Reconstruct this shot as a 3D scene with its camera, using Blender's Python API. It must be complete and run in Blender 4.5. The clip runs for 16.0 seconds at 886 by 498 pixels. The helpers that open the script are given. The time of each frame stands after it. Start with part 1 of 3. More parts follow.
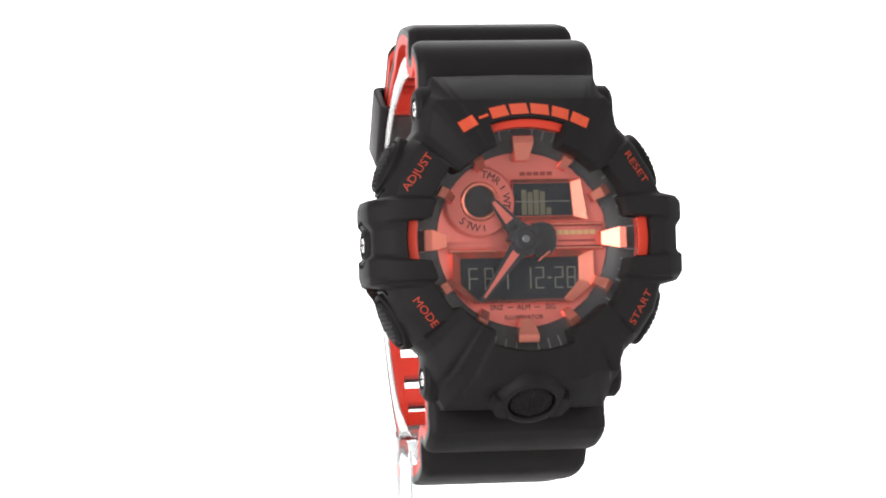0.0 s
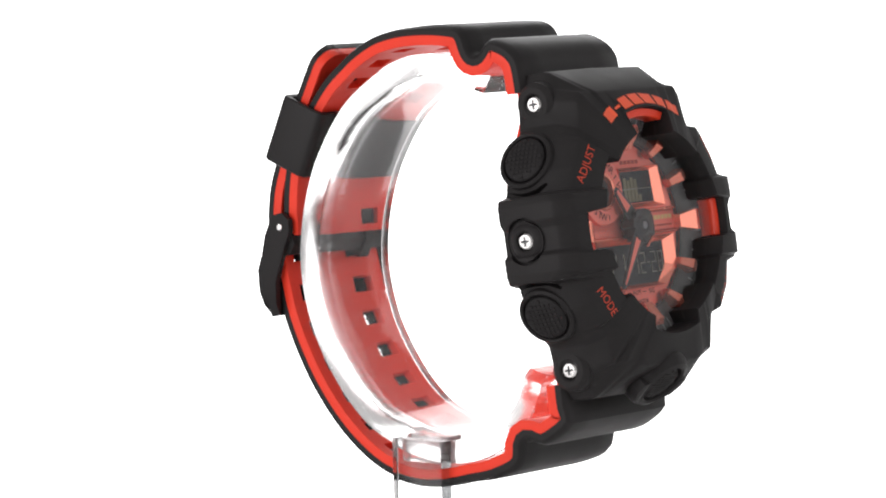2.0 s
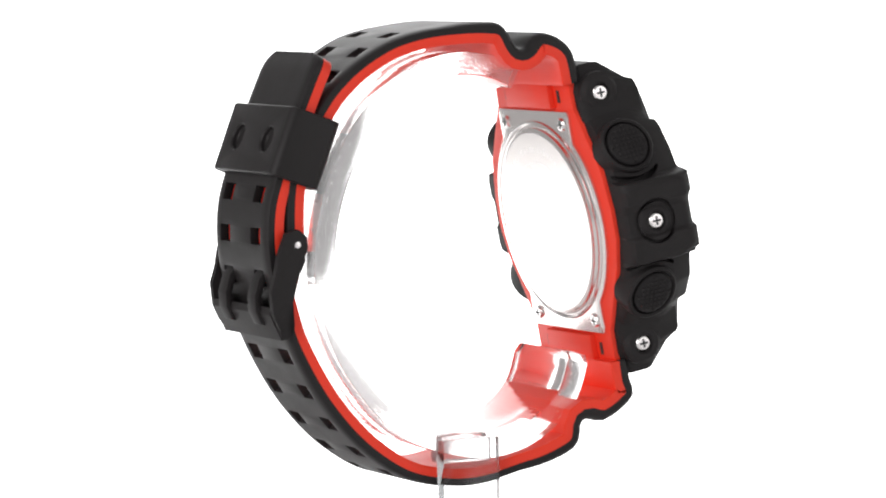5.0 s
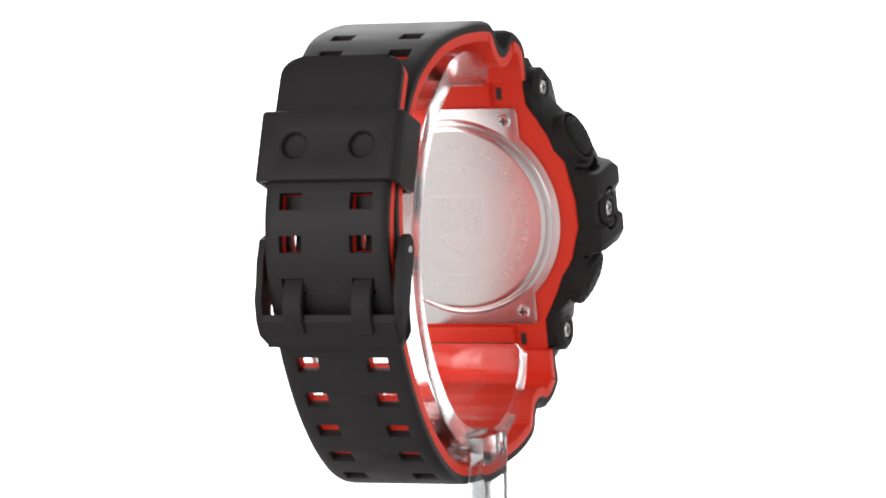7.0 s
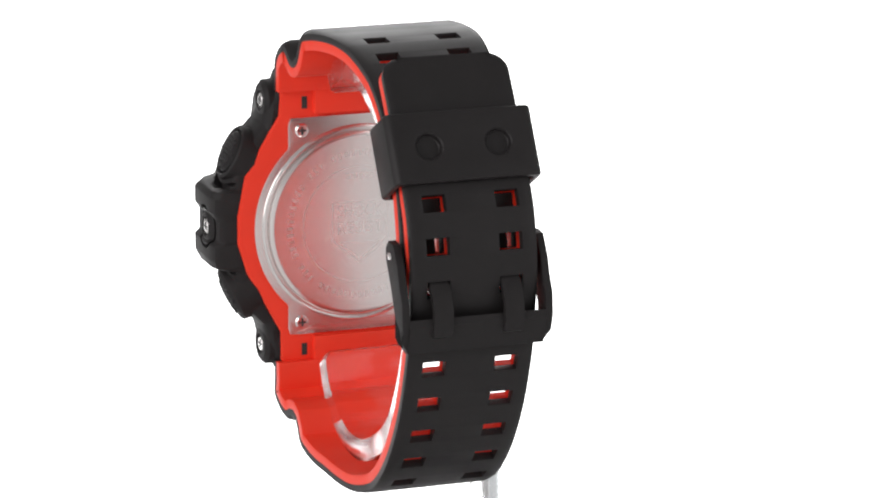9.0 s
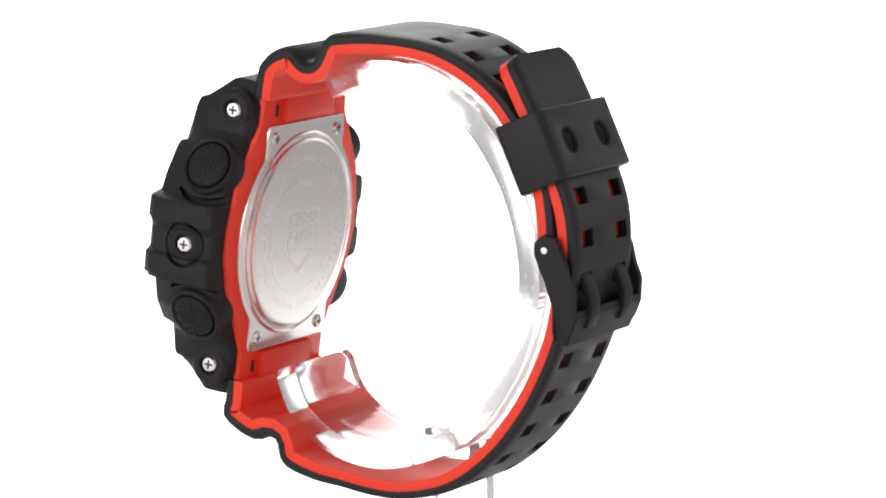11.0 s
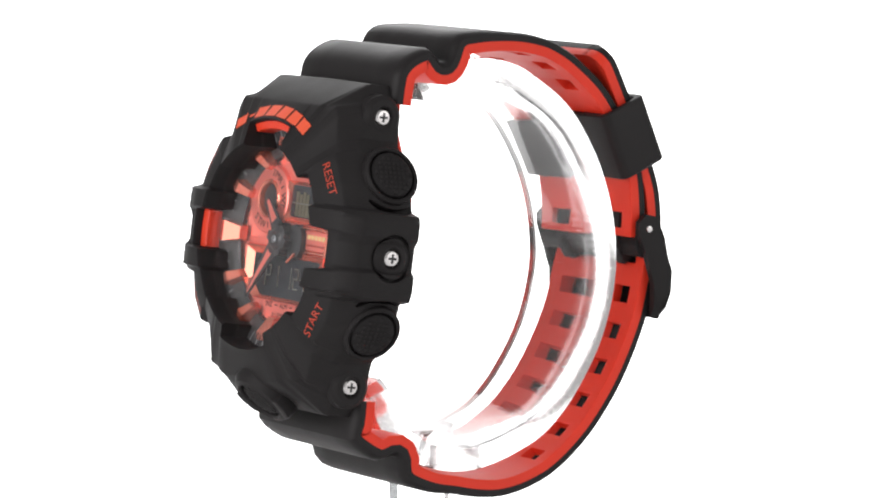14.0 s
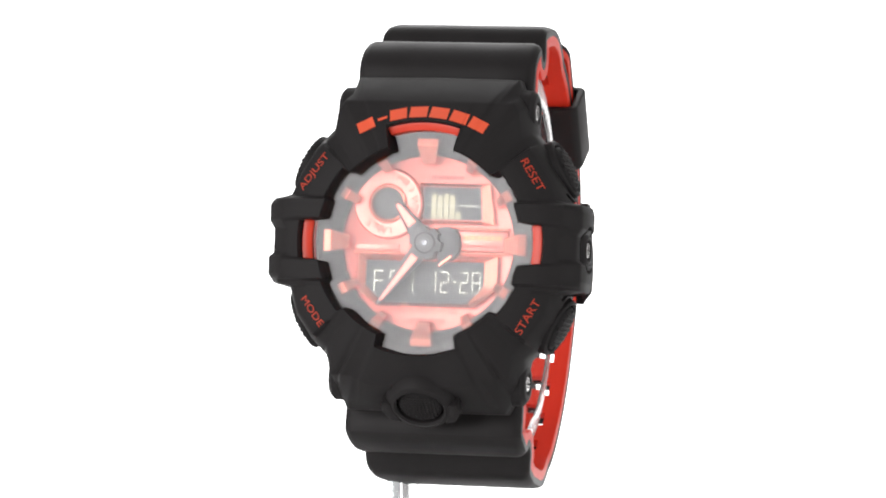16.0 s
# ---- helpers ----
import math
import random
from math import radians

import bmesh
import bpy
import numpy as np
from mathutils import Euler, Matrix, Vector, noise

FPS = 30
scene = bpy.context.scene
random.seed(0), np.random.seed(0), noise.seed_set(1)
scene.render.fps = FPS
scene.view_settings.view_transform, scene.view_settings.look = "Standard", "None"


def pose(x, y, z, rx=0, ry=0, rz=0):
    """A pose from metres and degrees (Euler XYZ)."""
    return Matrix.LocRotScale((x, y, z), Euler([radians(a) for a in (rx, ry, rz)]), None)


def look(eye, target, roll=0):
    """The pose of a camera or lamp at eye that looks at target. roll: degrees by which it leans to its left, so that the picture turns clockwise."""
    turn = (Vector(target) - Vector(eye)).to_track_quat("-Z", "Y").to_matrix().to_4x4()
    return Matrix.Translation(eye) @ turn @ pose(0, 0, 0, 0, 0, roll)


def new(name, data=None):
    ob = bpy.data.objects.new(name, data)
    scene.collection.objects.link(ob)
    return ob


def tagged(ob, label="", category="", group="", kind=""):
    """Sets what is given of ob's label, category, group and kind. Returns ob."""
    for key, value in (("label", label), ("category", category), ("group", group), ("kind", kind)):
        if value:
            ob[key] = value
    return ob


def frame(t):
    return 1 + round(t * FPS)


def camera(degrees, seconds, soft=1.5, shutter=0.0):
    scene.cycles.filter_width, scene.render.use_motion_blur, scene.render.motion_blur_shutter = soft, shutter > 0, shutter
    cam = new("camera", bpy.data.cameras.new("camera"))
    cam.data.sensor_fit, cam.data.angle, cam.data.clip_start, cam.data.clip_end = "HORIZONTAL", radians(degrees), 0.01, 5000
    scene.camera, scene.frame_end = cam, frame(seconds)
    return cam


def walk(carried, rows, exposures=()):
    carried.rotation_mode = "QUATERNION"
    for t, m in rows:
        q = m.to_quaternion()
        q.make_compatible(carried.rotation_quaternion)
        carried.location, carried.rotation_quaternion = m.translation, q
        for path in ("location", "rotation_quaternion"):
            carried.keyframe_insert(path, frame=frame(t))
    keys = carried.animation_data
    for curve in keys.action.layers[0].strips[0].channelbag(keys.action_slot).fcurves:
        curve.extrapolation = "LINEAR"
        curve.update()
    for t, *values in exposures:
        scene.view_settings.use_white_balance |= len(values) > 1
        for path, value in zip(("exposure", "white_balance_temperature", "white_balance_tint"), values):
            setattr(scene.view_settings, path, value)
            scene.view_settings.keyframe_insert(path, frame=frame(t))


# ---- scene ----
# ---------------------------------------------------------------- camera
EYE_HEIGHT = 0.170
cam = camera(12.0, 16.0, soft=2.0)
CAM = pose(0, -0.733, EYE_HEIGHT, 84.143, 1.302, -0.163)
walk(cam, [(0.0, CAM), (16.0, CAM)], [(0.0, 0.0), (16.0, 0.0)])

# turntable: degrees at the start and degrees a second
TURN_START, TURN_RATE = 10.0, 20.905
# where the watch sits on the turning stand, and how it leans
SEAT = Matrix.Translation((0.0077, -0.0372, EYE_HEIGHT - 0.0702)) @ pose(0, 0, 0, 0, 0, 1.6) @ pose(0, 0, 0, 0, 1.4, 0) @ pose(0, 0, 0, -9.0, 0, 0)


def turned(t):
    return pose(0, 0, 0, 0, 0, TURN_START + TURN_RATE * t)


# ---------------------------------------------------------------- light
world = bpy.data.worlds.new("studio")
scene.world = world
world.use_nodes = True
world.node_tree.nodes["Background"].inputs[0].default_value = (1.0, 0.985, 0.98, 1)
world.node_tree.nodes["Background"].inputs[1].default_value = 0.37


def softbox(name, eye, target, w, h, watts, colour=(1, 0.975, 0.98)):
    data = bpy.data.lights.new(name, "AREA")
    data.shape, data.size, data.size_y, data.energy, data.color = "RECTANGLE", w, h, watts, colour
    ob = new(name, data)
    ob.matrix_world = look(eye, target)
    return ob


CENTRE = (0, 0, 0.10)
# weak overhead fill is added; the set is lit from front and sides
softbox("added_top_fill", (0.0, 0.10, 0.85), CENTRE, 0.8, 0.6, 0.45)
softbox("softbox_front", (-0.62, -0.95, 0.42), CENTRE, 0.46, 0.5, 3.3)
softbox("softbox_rear", (0.76, 0.66, 0.30), CENTRE, 0.36, 0.4, 0.5)
softbox("softbox_side", (-0.90, -0.57, 0.30), CENTRE, 0.95, 0.6, 3.5)
softbox("softbox_fill", (0.90, -0.44, 0.32), CENTRE, 0.72, 0.6, 1.7)


# ---------------------------------------------------------------- materials
def material(name, colour, rough=0.5, metal=0.0, grain=0.0, grain_size=0.0004, vary=0.0, bump=0.0, spec=0.5, coat=0.0):
    m = bpy.data.materials.new(name)
    m.use_nodes = True
    n, l = m.node_tree.nodes, m.node_tree.links
    b = n["Principled BSDF"]
    b.inputs["Base Color"].default_value = (*colour, 1)
    b.inputs["Roughness"].default_value = rough
    b.inputs["Metallic"].default_value = metal
    b.inputs["Specular IOR Level"].default_value = spec
    b.inputs["Coat Weight"].default_value = coat
    co = n.new("ShaderNodeTexCoord")
    if vary:
        big = n.new("ShaderNodeTexNoise")
        big.inputs["Scale"].default_value, big.inputs["Detail"].default_value = 160.0, 5.0
        l.new(co.outputs["Object"], big.inputs["Vector"])
        mix = n.new("ShaderNodeMix")
        mix.data_type = "RGBA"
        mix.inputs["A"].default_value = (*(c * (1 - vary) for c in colour), 1)
        mix.inputs["B"].default_value = (*(min(1, c * (1 + vary)) for c in colour), 1)
        l.new(big.outputs["Fac"], mix.inputs["Factor"])
        l.new(mix.outputs["Result"], b.inputs["Base Color"])
        mr = n.new("ShaderNodeMapRange")
        mr.inputs["To Min"].default_value, mr.inputs["To Max"].default_value = max(0.02, rough - 0.08), min(1, rough + 0.08)
        l.new(big.outputs["Fac"], mr.inputs["Value"])
        l.new(mr.outputs["Result"], b.inputs["Roughness"])
    if bump:
        fine = n.new("ShaderNodeTexNoise")
        fine.inputs["Scale"].default_value, fine.inputs["Detail"].default_value = 1.0 / grain_size, 3.0
        l.new(co.outputs["Object"], fine.inputs["Vector"])
        bp = n.new("ShaderNodeBump")
        bp.inputs["Strength"].default_value, bp.inputs["Distance"].default_value = bump, 0.0002
        l.new(fine.outputs["Fac"], bp.inputs["Height"])
        l.new(bp.outputs["Normal"], b.inputs["Normal"])
    return m


def brushed_metal(name, colour, rough=0.28):
    m = material(name, colour, rough, 1.0)
    n, l = m.node_tree.nodes, m.node_tree.links
    b = n["Principled BSDF"]
    co, mp, nz, bp = (n.new(k) for k in ("ShaderNodeTexCoord", "ShaderNodeMapping", "ShaderNodeTexNoise", "ShaderNodeBump"))
    mp.inputs["Scale"].default_value = (60, 60, 2400)
    nz.inputs["Scale"].default_value, nz.inputs["Detail"].default_value = 3.0, 4.0
    bp.inputs["Strength"].default_value, bp.inputs["Distance"].default_value = 0.04, 0.0001
    l.new(co.outputs["Object"], mp.inputs["Vector"])
    l.new(mp.outputs["Vector"], nz.inputs["Vector"])
    l.new(nz.outputs["Fac"], bp.inputs["Height"])
    l.new(bp.outputs["Normal"], b.inputs["Normal"])
    return m


def knurled(name, colour):
    """Resin with a fine chequered relief."""
    m = material(name, colour, 0.6, spec=0.22)
    n, l = m.node_tree.nodes, m.node_tree.links
    b = n["Principled BSDF"]
    co, ck, bp = (n.new(k) for k in ("ShaderNodeTexCoord", "ShaderNodeTexChecker", "ShaderNodeBump"))
    ck.inputs["Scale"].default_value = 1700.0
    bp.inputs["Strength"].default_value, bp.inputs["Distance"].default_value = 1.0, 0.0004
    l.new(co.outputs["Object"], ck.inputs["Vector"])
    l.new(ck.outputs["Fac"], bp.inputs["Height"])
    l.new(bp.outputs["Normal"], b.inputs["Normal"])
    return m


def clear(name, tint, rough, ior, haze=0.0, speckle=(60, 500, 500)):
    m = bpy.data.materials.new(name)
    m.use_nodes = True
    b = m.node_tree.nodes["Principled BSDF"]
    b.inputs["Base Color"].default_value = (*tint, 1)
    b.inputs["Roughness"].default_value = rough
    b.inputs["IOR"].default_value = ior
    b.inputs["Transmission Weight"].default_value = 1.0
    if haze:
        n, l = m.node_tree.nodes, m.node_tree.links
        co, mp, nz, bp, mr = (n.new(k) for k in ("ShaderNodeTexCoord", "ShaderNodeMapping", "ShaderNodeTexNoise", "ShaderNodeBump", "ShaderNodeMapRange"))
        mp.inputs["Scale"].default_value = speckle
        nz.inputs["Scale"].default_value, nz.inputs["Detail"].default_value = 1.0, 6.0
        bp.inputs["Strength"].default_value, bp.inputs["Distance"].default_value = haze, 0.0003
        mr.inputs["To Min"].default_value, mr.inputs["To Max"].default_value = 0.0, rough * 2
        l.new(co.outputs["Object"], mp.inputs["Vector"])
        l.new(mp.outputs["Vector"], nz.inputs["Vector"])
        l.new(nz.outputs["Fac"], bp.inputs["Height"])
        l.new(nz.outputs["Fac"], mr.inputs["Value"])
        l.new(mr.outputs["Result"], b.inputs["Roughness"])
        l.new(bp.outputs["Normal"], b.inputs["Normal"])
    return m


BLACK = material("black_resin", (0.0165, 0.0146, 0.0150), 0.60, 0, vary=0.18, bump=0.10, grain_size=0.00035, spec=0.25)
BLACK_SOFT = material("black_strap_resin", (0.0172, 0.0153, 0.0157), 0.48, 0, vary=0.18, bump=0.09, grain_size=0.0004, spec=0.23)
KNURL = knurled("black_knurled_resin", (0.015, 0.0135, 0.014))
RED = material("red_resin", (0.88, 0.046, 0.020), 0.50, 0, vary=0.06, bump=0.08, grain_size=0.0004, spec=0.34)
RED_INK = material("red_ink", (0.92, 0.115, 0.045), 0.45, 0, vary=0.05)
RED_GLOSS = material("red_flange_resin", (0.88, 0.06, 0.025), 0.3, 0, vary=0.04)
RED_METAL = material("red_metallic_dial", (0.95, 0.245, 0.195), 0.38, 0.66, vary=0.05, bump=0.03)
RED_MIRROR = material("red_polished_index", (0.95, 0.29, 0.20), 0.24, 0.82, vary=0.03)
DARK_DIAL = material("charcoal_dial_ring", (0.028, 0.027, 0.028), 0.42, 0, vary=0.1)
MARK = material("grey_minute_mark", (0.20, 0.20, 0.21), 0.4)
LCD = material("dark_lcd", (0.023, 0.026, 0.031), 0.20, 0, vary=0.06, spec=0.3)
LCD_INK = material("pale_lcd_segment", (0.34, 0.34, 0.29), 0.34, 0.92)
LCD_GHOST = material("olive_lcd_bar", (0.24, 0.225, 0.155), 0.38, 0.9)
DIAL_INK = material("dark_dial_ink", (0.045, 0.016, 0.014), 0.7, spec=0.15)
FAINT_INK = material("faint_red_ink", (0.40, 0.055, 0.035), 0.4)
WORD_INK = material("dull_red_ink", (0.60, 0.055, 0.022), 0.5, 0, vary=0.08)
GOLD_INK = material("gold_ink", (0.78, 0.50, 0.22), 0.5)
HAND_BLACK = material("gunmetal_hand", (0.045, 0.045, 0.048), 0.34, 0.4)
STEEL = material("bright_steel", (0.82, 0.80, 0.79), 0.22, 1.0, vary=0.04)
STEEL_BACK = brushed_metal("brushed_steel_back", (0.84, 0.80, 0.785), 0.25)
PIN_STEEL = material("dull_steel_pin", (0.30, 0.31, 0.33), 0.42, 0.9)
# dark colour that stands in for the shade inside slots
SLOT_SHADE = material("slot_shade", (0.03, 0.03, 0.03), 0.6)
GLASS = clear("mineral_glass", (1, 1, 1), 0.0, 1.42)
ACRYLIC = clear("clear_acrylic", (0.998, 0.995, 0.996), 0.05, 1.47, haze=0.09, speckle=(110, 1400, 1400))
# grey tint painted in for the dark reflections along the post's edges
ACRYLIC_DARK_EDGE = clear("dark_reflection_acrylic_edge", (0.74, 0.77, 0.78), 0.12, 1.4, haze=0.3)
ACRYLIC_EDGE = clear("polished_acrylic_edge", (0.998, 0.99, 0.992), 0.20, 1.47, haze=0.22, speckle=(2200, 2200, 2200))

FROSTED = clear("frosted_acrylic", (0.99, 0.97, 0.97), 0.16, 1.40, haze=0.06, speckle=(900, 900, 900))
FROSTED.node_tree.nodes["Principled BSDF"].inputs["Transmission Weight"].default_value = 0.88

# white paper given a glow of its own, with no lamp behind it
WHITE = material("glowing_white_sweep", (0.88, 0.88, 0.88), 0.9, vary=0.01)
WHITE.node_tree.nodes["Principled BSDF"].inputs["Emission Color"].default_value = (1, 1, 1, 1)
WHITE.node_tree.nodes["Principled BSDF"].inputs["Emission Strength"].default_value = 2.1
TABLE = material("white_table_paper", (0.85, 0.85, 0.85), 0.8, vary=0.02)

# ---------------------------------------------------------------- mesh helpers
MM = 0.001


def part(name, bm, mat, parent, label="", smooth=32, bevel=0.0, segments=2, mats=()):
    """Links a bmesh in millimetres as one mesh under its thing or part."""
    bmesh.ops.recalc_face_normals(bm, faces=bm.faces)
    for v in bm.verts:
        v.co *= MM
    if bevel:
        bm.normal_update()
        sharp = [e for e in bm.edges if e.is_manifold and e.calc_face_angle(0) > radians(38)]
        bmesh.ops.bevel(bm, geom=sharp, offset=bevel * MM, segments=segments, profile=0.6, affect="EDGES", clamp_overlap=True)
    bm.normal_update()
    for f in bm.faces:
        f.smooth = True
    for e in bm.edges:
        e.smooth = len(e.link_faces) == 2 and e.calc_face_angle(0) < radians(smooth)
    me = bpy.data.meshes.new(name)
    bm.to_mesh(me)
    bm.free()
    me.materials.append(mat)
    for extra in mats:
        me.materials.append(extra)
    ob = new(name, me)
    ob.parent = parent
    if label:
        ob["label"] = label
    return ob


def spline(points, count):
    """Smooth line through points, evenly resampled to count points."""
    p = [Vector(q) for q in points]
    p = [p[0] * 2 - p[1]] + p + [p[-1] * 2 - p[-2]]
    fine = []
    for i in range(1, len(p) - 2):
        a, b, c, d = p[i - 1:i + 3]
        for k in range(12):
            t = k / 12
            fine.append(0.5 * (2 * b + (c - a) * t + (2 * a - 5 * b + 4 * c - d) * t * t + (3 * b - a - 3 * c + d) * t ** 3))
    fine.append(p[-2])
    length = [0.0]
    for a, b in zip(fine, fine[1:]):
        length.append(length[-1] + (b - a).length)
    out, j = [], 0
    for k in range(count):
        s = length[-1] * k / (count - 1)
        while j < len(length) - 2 and length[j + 1] < s:
            j += 1
        w = (s - length[j]) / max(1e-9, length[j + 1] - length[j])
        out.append(fine[j].lerp(fine[j + 1], w))
    return out, length[-1]


def prism(outline, y0, y1):
    """A solid from an outline (x, z), between two depths."""
    bm = bmesh.new()
    a = [bm.verts.new((x, y0, z)) for x, z in outline]
    b = [bm.verts.new((x, y1, z)) for x, z in outline]
    bm.faces.new(a)
    bm.faces.new(b[::-1])
    for i in range(len(a)):
        j = (i + 1) % len(a)
        bm.faces.new((a[j], a[i], b[i], b[j]))
    return bm


def prism_x(outline, x0, x1):
    """A solid from an outline (y, z), between two x."""
    bm = prism([(y, z) for y, z in outline], x0, x1)
    for v in bm.verts:
        v.co = Vector((v.co.y, v.co.x, v.co.z))
    return bm


def lathe(profile, turns=48):
    """A solid of revolution about y from (radius, y) pairs; radius 0 closes it."""
    bm = bmesh.new()
    rings = []
    for r, y in profile:
        if r <= 0:
            rings.append([bm.verts.new((0, y, 0))])
        else:
            rings.append([bm.verts.new((r * math.sin(2 * math.pi * k / turns), y, r * math.cos(2 * math.pi * k / turns))) for k in range(turns)])
    for p, q in zip(rings, rings[1:]):
        for k in range(turns):
            j = (k + 1) % turns
            if len(p) == 1:
                bm.faces.new((p[0], q[k], q[j]))
            elif len(q) == 1:
                bm.faces.new((p[k], p[j], q[0]))
            else:
                bm.faces.new((p[k], p[j], q[j], q[k]))
    return bm


def moved(bm, m):
    bmesh.ops.transform(bm, matrix=m, verts=bm.verts)
    return bm


def joined(*parts):
    out = bmesh.new()
    for b in parts:
        me = bpy.data.meshes.new("join")
        b.to_mesh(me)
        b.free()
        out.from_mesh(me)
        bpy.data.meshes.remove(me)
    return out


def aim(x, y, z, way):
    """A pose in millimetres whose -y axis points along way."""
    way = Vector(way).normalized()
    up = Vector((0, 0, 1)) if abs(way.z) < 0.9 else Vector((0, -1, 0))
    side = up.cross(way).normalized() * -1
    top = way.cross(side).normalized() * -1
    if top.dot(up) < 0:
        top, side = -top, -side
    m = Matrix((side, -way, top)).transposed()
    if m.determinant() < 0:
        m = Matrix((-side, -way, top)).transposed()
    return Matrix.Translation((x, y, z)) @ m.to_4x4()


def letters(text, size, bold=0.0):
    """Flat letters of the built-in font as a bmesh in the x-z plane, centred, size in millimetres of capital height."""
    cu = bpy.data.curves.new("letters", "FONT")
    cu.body, cu.align_x, cu.align_y, cu.size, cu.offset = text, "CENTER", "CENTER", size / 0.70, size * bold
    cu.resolution_u = 3
    ob = bpy.data.objects.new("letters", cu)
    scene.collection.objects.link(ob)
    bpy.context.view_layer.update()
    me = bpy.data.meshes.new_from_object(ob.evaluated_get(bpy.context.evaluated_depsgraph_get()))
    bpy.data.objects.remove(ob)
    bm = bmesh.new()
    bm.from_mesh(me)
    bpy.data.meshes.remove(me)
    for v in bm.verts:
        v.co = Vector((v.co.x, 0, v.co.y))
    bmesh.ops.triangulate(bm, faces=bm.faces)
    return bm


def plate(x0, x1, z0, z1, y=0.0):
    bm = bmesh.new()
    bm.faces.new([bm.verts.new(c) for c in ((x0, y, z0), (x1, y, z0), (x1, y, z1), (x0, y, z1))])
    return bm


def box(x0, x1, y0, y1, z0, z1):
    return prism([(x0, z0), (x1, z0), (x1, z1), (x0, z1)], y0, y1)


def turn_z(bm, degrees, x=0.0, z=0.0):
    """Turns flat artwork clockwise in the face plane and sets it at x, z."""
    return moved(bm, Matrix.Translation((x, 0, z)) @ Matrix.Rotation(radians(degrees), 4, "Y"))


# ---------------------------------------------------------------- setting
def sheet(name, line, left, right, mat, label, category):
    """A broad sheet that follows a line (depth, height) in metres."""
    bm = bmesh.new()
    rows = [[bm.verts.new((x * 1000, y * 1000, z * 1000)) for x in (left, right)] for y, z in line]
    for a, b in zip(rows, rows[1:]):
        bm.faces.new((a[0], a[1], b[1], b[0]))
    return tagged(part(name, bm, mat, None), label, category, kind="structure")


# the far table and sweep are made to glow from below the edge of the view
sheet("floor", [(-3.0, 0.0), (-1.0, 0.0), (0.16, 0.0)], -1.6, 1.6, TABLE, "white paper table top under the stand", "floor")
# side edges trimmed unevenly to place the white glare in the crystal
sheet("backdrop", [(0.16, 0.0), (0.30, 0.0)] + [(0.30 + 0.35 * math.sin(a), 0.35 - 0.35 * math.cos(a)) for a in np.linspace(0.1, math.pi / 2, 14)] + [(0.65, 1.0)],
      -0.33, 0.22, WHITE, "seamless white sweep curving up behind the stand, made to glow", "backdrop")

# ---------------------------------------------------------------- the watch
watch = new("wristwatch")
tagged(watch, "black resin wristwatch with red lining, buckled round a clear stand", "wristwatch")


# strap: outer line (depth, height) from the lug round to the buckle
TOP_LINE = [(10.2, 25.0), (10.3, 28.4), (10.7, 30.6), (12.4, 32.6), (15.2, 34.0), (16.5, 33.5), (18.0, 32.2), (19.2, 31.9), (20.5, 32.4), (21.3, 33.9), (21.9, 36.0), (22.7, 37.1), (24.3, 37.7),
            (28.8, 38.6), (34.6, 39.2), (39.5, 39.1), (43.6, 38.4), (48.9, 36.4), (54.4, 33.1), (58.2, 29.6), (61.7, 25.4), (64.4, 21.6), (66.2, 17.2), (67.5, 11.5), (67.9, 7.0)]
LOW_LINE = [(10.2, -25.0), (10.3, -28.6), (10.0, -31.2), (12.5, -32.9), (15.5, -34.0), (17.2, -33.6), (18.8, -32.9), (20.8, -33.8), (21.5, -36.2), (22.8, -37.8), (28.0, -39.2), (33.0, -39.6), (38.0, -40.0),
            (43.4, -39.8), (48.8, -38.4), (53.6, -36.1), (58.0, -32.4), (62.2, -27.4), (66.0, -21.0), (68.7, -14.5), (70.7, -7.5), (71.4, -1.5), (71.9, 3.0), (71.9, 7.0), (71.3, 11.4), (70.0, 16.0),
            (67.8, 20.4), (65.5, 24.2), (62.6, 29.2), (59.5, 33.9), (57.4, 36.9), (55.3, 39.3)]
HOLE_IN, HOLE_OUT = 4.4, 8.5


